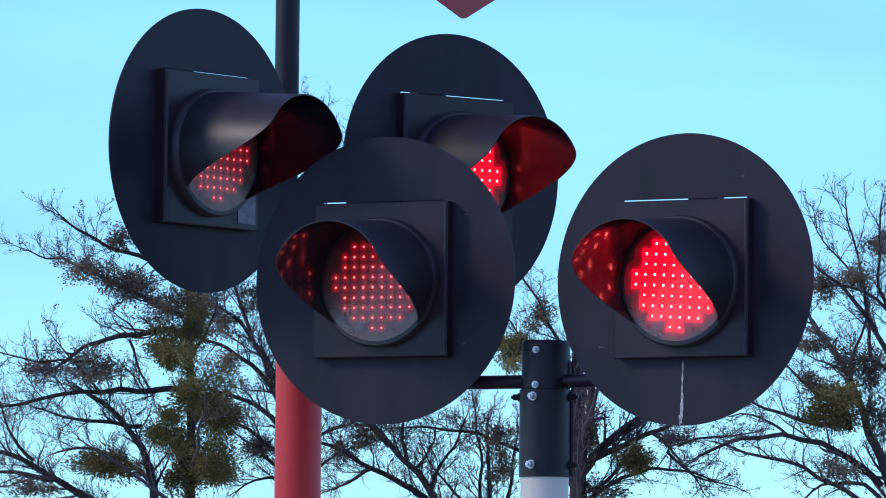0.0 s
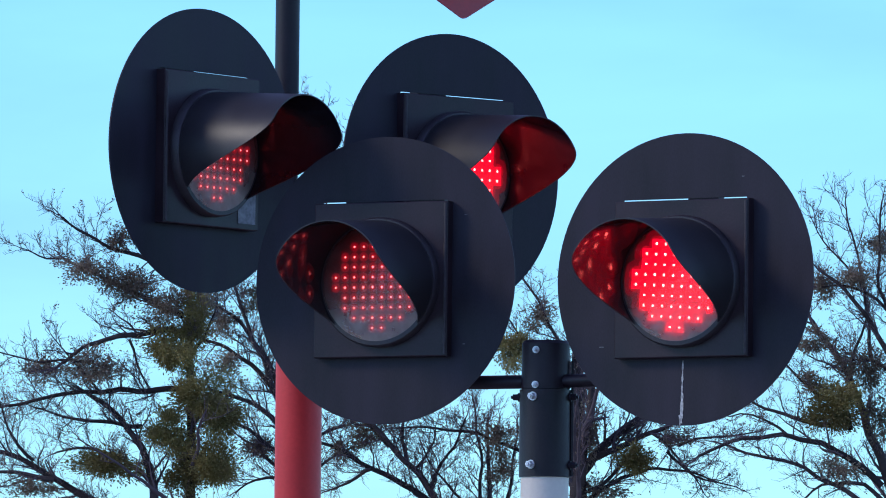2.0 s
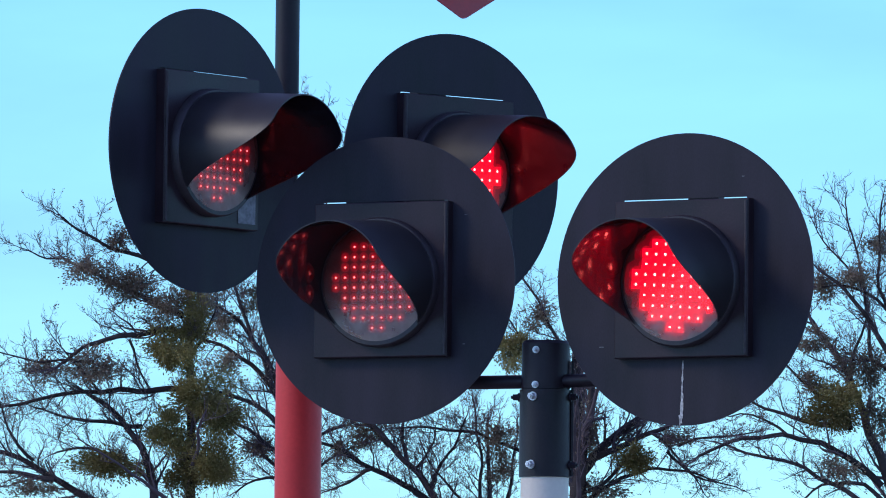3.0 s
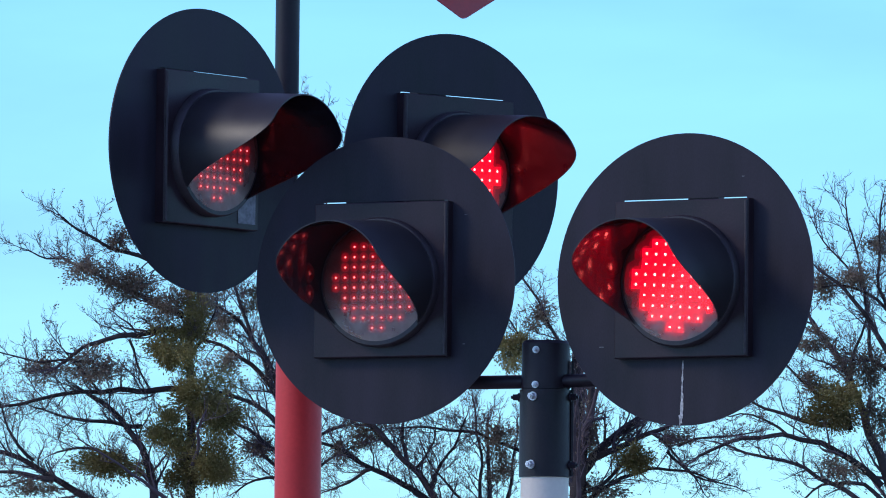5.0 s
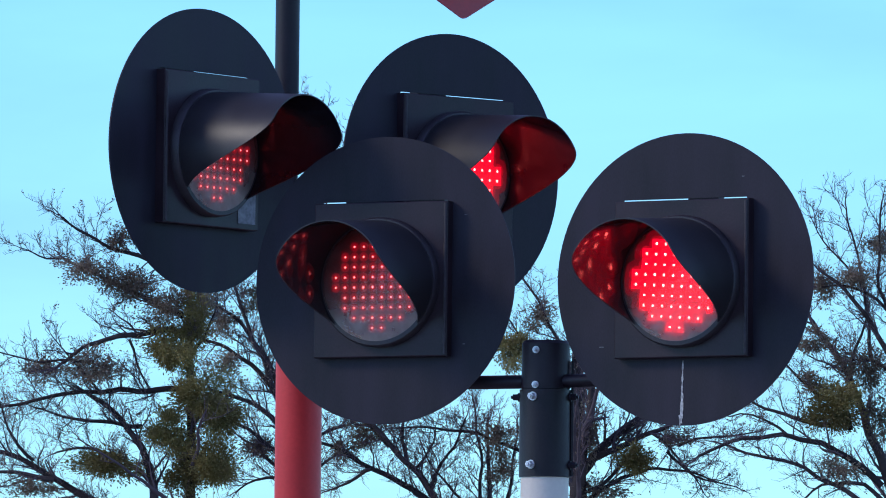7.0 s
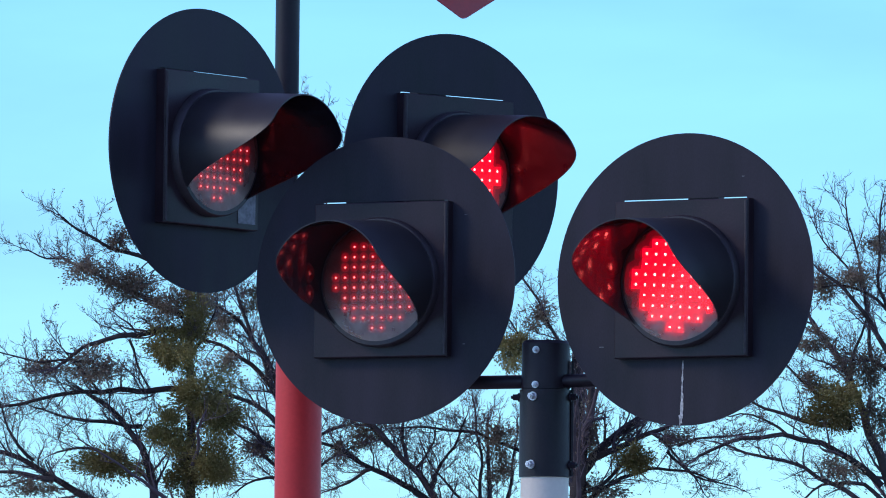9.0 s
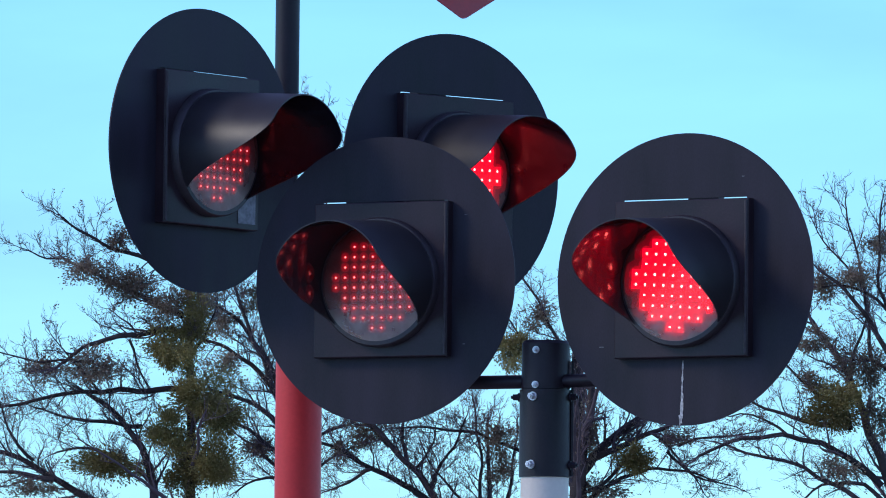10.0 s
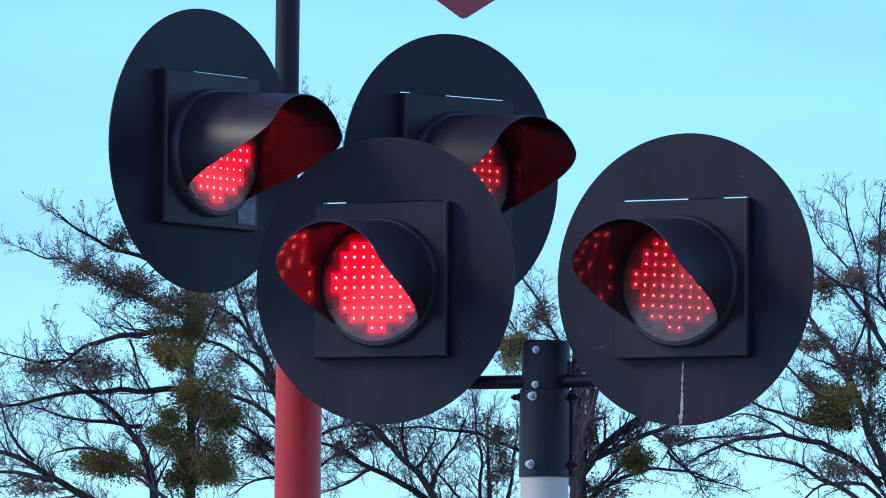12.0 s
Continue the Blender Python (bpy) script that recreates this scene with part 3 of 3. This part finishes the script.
def tree(place, height, girth, limbs, bunches, seed, label, reach=0.56, density=1.32, taper=0.8):
    """Trunk; limbs as (x, z, end x, end z, bow, thickness); leafy bunches as (x, z, half width, half height, kind)."""
    rng = random.Random(seed)
    ob = tagged(new("tree"), label, "tree", "bare trees beyond the crossing")
    ob.location = place
    trunk = Skin()
    pts, rad = [], []
    steps = 18
    for i in range(steps + 1):
        u = i / steps
        pts.append(Vector((0.03 * math.sin(9 * u + seed) + rng.uniform(-0.02, 0.02), rng.uniform(-0.03, 0.03), -0.3 + (height + 0.3) * u)))
        rad.append(girth * (1 - u) ** taper + 0.010)
    trunk.limb(pts, rad, 12)
    trunk.made("trunk", BARK, ob)
    crown, leaves = Skin(), Skin()
    for x0, z0, x1, z1, bow, thick in limbs:
        a, b = Vector((x0, 0, z0)), Vector((x1, 0, z1))
        away = rng.uniform(-0.25, 0.25) * (b - a).length
        normal = Vector((z0 - z1, 0, x1 - x0)).normalized()
        n = max(6, int((b - a).length * 9))
        q, w = [], []
        for i in range(n + 1):
            u = i / n
            p = a.lerp(b, u) + normal * (4 * bow * u * (1 - u)) + Vector((0, away * u, 0))
            wave = Vector(noise.noise_vector((seed * 3.1 + x0 * 7, z1 * 5, u * n * 0.33))) * 0.055
            q.append(p + wave * min(1.0, 6 * u))
            w.append(1.45 * thick * (1 - 0.62 * u))
        skin = Skin()
        skin.limb(q, w, 8)
        skin.made("limb", BARK, ob)
        side_shoots(rng, crown, leaves, q, w, 1, reach * (0.75 if thick < 0.014 else 1.0), density)
        tip, tip_r = bough(rng, q[-1], q[-1] - q[-3], reach * 0.4, w[-1], 0.003, 0.25, 0.05, 6)
        crown.limb(tip, tip_r, 4)
        side_shoots(rng, crown, leaves, tip, tip_r, 2, reach * 0.45, density)
    # boughs that stand out from the trunk before and behind
    for k in range(7):
        z = height * rng.uniform(0.42, 0.72)
        d = Vector((rng.uniform(-0.25, 0.25), -1 if k % 2 else 1, rng.uniform(0.1, 0.5)))
        q, w = bough(rng, Vector((0, 0, z)), d, rng.uniform(1.4, 2.4), 0.04, 0.008, 0.16, 0.02, 10)
        crown.limb(q, w, 6)
        side_shoots(rng, crown, leaves, q, w, 1, reach, density * 0.3)
    side_shoots(rng, crown, leaves, pts[10:], rad[10:], 1, reach * 0.8, density * 0.6)
    tagged(crown.made("crown", TWIG, ob, "fine bare twigs"), kind="stuff")
    tagged(leaves.made("withered_leaves", DRY_LEAF, ob, "few brown withered leaves"), kind="stuff")
    for x, z, wide, high, kind in bunches:
        skin = bunch(rng, Vector((x, rng.uniform(-0.25, 0.05), z)), 1.16 * wide, 1.16 * high, kind == 0)
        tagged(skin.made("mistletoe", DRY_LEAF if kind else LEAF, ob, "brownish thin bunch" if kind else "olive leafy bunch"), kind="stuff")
    return ob


WORD = "bare winter tree with olive mistletoe bunches"
tree((-2.96, 99.8, 0), 9.2, 0.12,
     [(-0.03, 7.90, -1.59, 7.47, -0.17, 0.030), (-0.05, 7.23, -2.39, 6.99, -0.08, 0.027), (-0.10, 8.10, -1.53, 8.77, -0.01, 0.027), (-1.53, 8.77, -2.08, 8.88, 0.02, 0.010), (-0.07, 8.70, -1.55, 9.24, 0.12, 0.023), (-0.45, 5.69, -1.19, 7.15, -0.27, 0.043), (-0.58, 6.79, -1.85, 7.00, 0.04, 0.020), (-0.49, 6.15, -1.58, 6.48, -0.16, 0.020), (0.01, 7.63, 0.28, 8.14, -0.02, 0.017), (-0.74, 7.82, -0.47, 7.21, -0.03, 0.013), (-0.23, 5.09, -2.35, 6.52, -0.16, 0.047), (-1.61, 6.14, -2.34, 6.22, -0.04, 0.027), (-1.85, 6.37, -2.29, 7.07, 0.06, 0.017), (-1.19, 7.55, -2.33, 7.64, 0.04, 0.013), (-1.06, 7.15, -1.63, 7.81, -0.01, 0.013)],
     [(-0.26, 7.66, 0.30, 0.25, 0), (0.20, 7.16, 0.32, 0.30, 0), (0.38, 6.93, 0.27, 0.21, 0), (-0.25, 6.66, 0.30, 0.27, 0), (0.28, 6.33, 0.33, 0.32, 0), (-1.01, 6.30, 0.37, 0.21, 0), (-1.16, 7.49, 0.37, 0.19, 1), (-1.66, 7.45, 0.27, 0.15, 1), (-1.28, 8.64, 0.28, 0.16, 1), (-1.01, 8.49, 0.23, 0.13, 1), (-0.70, 8.44, 0.28, 0.23, 1), (-0.30, 8.18, 0.28, 0.25, 1), (0.07, 8.34, 0.20, 0.27, 1), (-0.85, 9.00, 0.17, 0.17, 1), (0.04, 7.90, 0.17, 0.40, 0), (-0.04, 6.16, 0.20, 0.27, 0), (-1.84, 6.02, 0.27, 0.12, 1)],
     3, WORD + " along its trunk")
tree((-1.75, 103.0, 0), 8.6, 0.085,
     [(-0.08, 6.87, -0.86, 8.80, -0.01, 0.030), (-0.11, 7.01, -1.23, 8.06, -0.21, 0.030), (-0.07, 6.46, -1.26, 7.41, -0.32, 0.030), (-0.04, 6.25, -1.11, 7.03, -0.24, 0.027), (0.00, 5.98, -0.66, 6.83, -0.09, 0.027), (-0.21, 7.35, -1.13, 8.52, -0.14, 0.027), (0.10, 6.67, 0.95, 7.07, 0.11, 0.017), (0.0, 8.45, 0.31, 10.78, 0.01, 0.0135), (0.0, 8.40, 0.62, 10.72, 0.03, 0.0125), (0.0, 8.35, 0.06, 10.90, -0.06, 0.010), (0.07, 6.18, 0.79, 6.74, 0.15, 0.017), (-0.00, 6.25, -0.72, 6.17, -0.14, 0.017)],
     [(-0.92, 8.24, 0.19, 0.19, 1), (-0.88, 7.69, 0.20, 0.15, 1), (-0.49, 6.73, 0.20, 0.19, 1), (-0.55, 8.52, 0.20, 0.17, 1)],
     8, WORD + " and a high thin crown")
tree((0.60, 101.5, 0), 7.0, 0.11,
     [(-0.18, 5.36, -1.49, 7.01, -0.06, 0.043), (-0.46, 5.83, -2.13, 6.71, -0.06, 0.033), (0.38, 6.62, -1.22, 6.89, -0.11, 0.017), (-0.12, 5.53, -0.24, 7.29, -0.05, 0.020), (0.12, 5.53, 0.29, 6.89, -0.04, 0.020), (-1.01, 6.50, -1.16, 7.35, -0.03, 0.020), (-1.22, 6.67, -1.77, 7.34, 0.05, 0.017), (-0.74, 6.13, -0.30, 6.99, 0.01, 0.017), (0.02, 5.73, -0.81, 6.61, 0.03, 0.017), (-0.91, 6.40, -0.66, 6.91, -0.03, 0.013), (-1.42, 6.40, -1.99, 6.12, 0.01, 0.017)],
     [(0.07, 6.79, 0.21, 0.16, 1), (-1.49, 6.79, 0.21, 0.19, 1), (0.14, 6.41, 0.20, 0.20, 1), (-1.76, 6.60, 0.17, 0.13, 1)],
     15, WORD + " and long leaning limbs")
tree((1.65, 100.5, 0), 9.3, 0.18,
     [(-0.06, 5.80, 0.15, 7.40, 0.0, 0.068), (0.04, 6.34, 1.07, 7.33, 0.05, 0.043), (0.13, 6.48, 1.44, 7.12, -0.02, 0.030), (0.11, 7.12, -0.66, 8.59, -0.02, 0.023), (0.07, 5.97, 1.58, 6.26, 0.26, 0.020), (0.84, 6.82, 1.48, 6.09, 0.06, 0.013), (0.13, 7.32, -0.86, 8.19, 0.13, 0.017), (1.18, 6.66, 2.05, 6.83, 0.04, 0.013), (0.10, 6.11, 0.64, 6.65, -0.10, 0.020), (1.04, 6.59, 1.85, 6.19, -0.09, 0.013)],
     [(-0.82, 7.77, 0.25, 0.20, 0), (0.61, 6.48, 0.21, 0.20, 0), (0.24, 6.11, 0.27, 0.17, 1), (-0.52, 8.19, 0.19, 0.15, 1), (1.11, 6.76, 0.20, 0.11, 1), (0.10, 6.75, 0.12, 0.37, 1)],
     17, WORD + " and a forked limb", taper=0.62)
tree((5.51, 99.0, 0), 8.8, 0.12,
     [(-0.10, 5.22, -1.15, 8.12, -0.20, 0.054), (-0.04, 6.54, -1.08, 8.66, -0.28, 0.033), (-0.34, 6.14, -2.49, 6.48, -0.39, 0.030), (-0.94, 6.85, -1.93, 7.15, 0.05, 0.023), (-0.47, 5.88, -2.26, 6.59, -0.12, 0.023), (-0.74, 7.07, -1.51, 7.56, 0.05, 0.020), (-0.71, 6.80, -0.52, 8.16, 0.08, 0.023), (-0.48, 7.60, -0.76, 9.43, -0.05, 0.017), (-0.02, 7.60, -0.35, 9.43, 0.18, 0.020), (-0.22, 8.13, -1.05, 8.44, -0.12, 0.017), (-0.34, 5.98, -1.26, 5.97, -0.23, 0.020), (-0.72, 8.66, -1.15, 9.22, 0.01, 0.010), (-0.15, 7.21, -0.75, 7.60, -0.17, 0.020), (-1.43, 6.71, -2.13, 6.95, -0.12, 0.013)],
     [(-0.94, 6.94, 0.28, 0.28, 0), (-0.81, 7.17, 0.21, 0.16, 0), (-1.11, 7.83, 0.19, 0.17, 1), (-1.08, 8.46, 0.20, 0.20, 1), (-0.69, 8.53, 0.23, 0.19, 1), (-0.55, 7.60, 0.30, 0.33, 1), (-1.21, 7.33, 0.19, 0.11, 1), (-0.42, 9.00, 0.17, 0.17, 1), (-0.87, 6.34, 0.23, 0.17, 1), (-0.38, 6.94, 0.20, 0.27, 1)],
     21, WORD + " and a spreading crown", density=1.08)


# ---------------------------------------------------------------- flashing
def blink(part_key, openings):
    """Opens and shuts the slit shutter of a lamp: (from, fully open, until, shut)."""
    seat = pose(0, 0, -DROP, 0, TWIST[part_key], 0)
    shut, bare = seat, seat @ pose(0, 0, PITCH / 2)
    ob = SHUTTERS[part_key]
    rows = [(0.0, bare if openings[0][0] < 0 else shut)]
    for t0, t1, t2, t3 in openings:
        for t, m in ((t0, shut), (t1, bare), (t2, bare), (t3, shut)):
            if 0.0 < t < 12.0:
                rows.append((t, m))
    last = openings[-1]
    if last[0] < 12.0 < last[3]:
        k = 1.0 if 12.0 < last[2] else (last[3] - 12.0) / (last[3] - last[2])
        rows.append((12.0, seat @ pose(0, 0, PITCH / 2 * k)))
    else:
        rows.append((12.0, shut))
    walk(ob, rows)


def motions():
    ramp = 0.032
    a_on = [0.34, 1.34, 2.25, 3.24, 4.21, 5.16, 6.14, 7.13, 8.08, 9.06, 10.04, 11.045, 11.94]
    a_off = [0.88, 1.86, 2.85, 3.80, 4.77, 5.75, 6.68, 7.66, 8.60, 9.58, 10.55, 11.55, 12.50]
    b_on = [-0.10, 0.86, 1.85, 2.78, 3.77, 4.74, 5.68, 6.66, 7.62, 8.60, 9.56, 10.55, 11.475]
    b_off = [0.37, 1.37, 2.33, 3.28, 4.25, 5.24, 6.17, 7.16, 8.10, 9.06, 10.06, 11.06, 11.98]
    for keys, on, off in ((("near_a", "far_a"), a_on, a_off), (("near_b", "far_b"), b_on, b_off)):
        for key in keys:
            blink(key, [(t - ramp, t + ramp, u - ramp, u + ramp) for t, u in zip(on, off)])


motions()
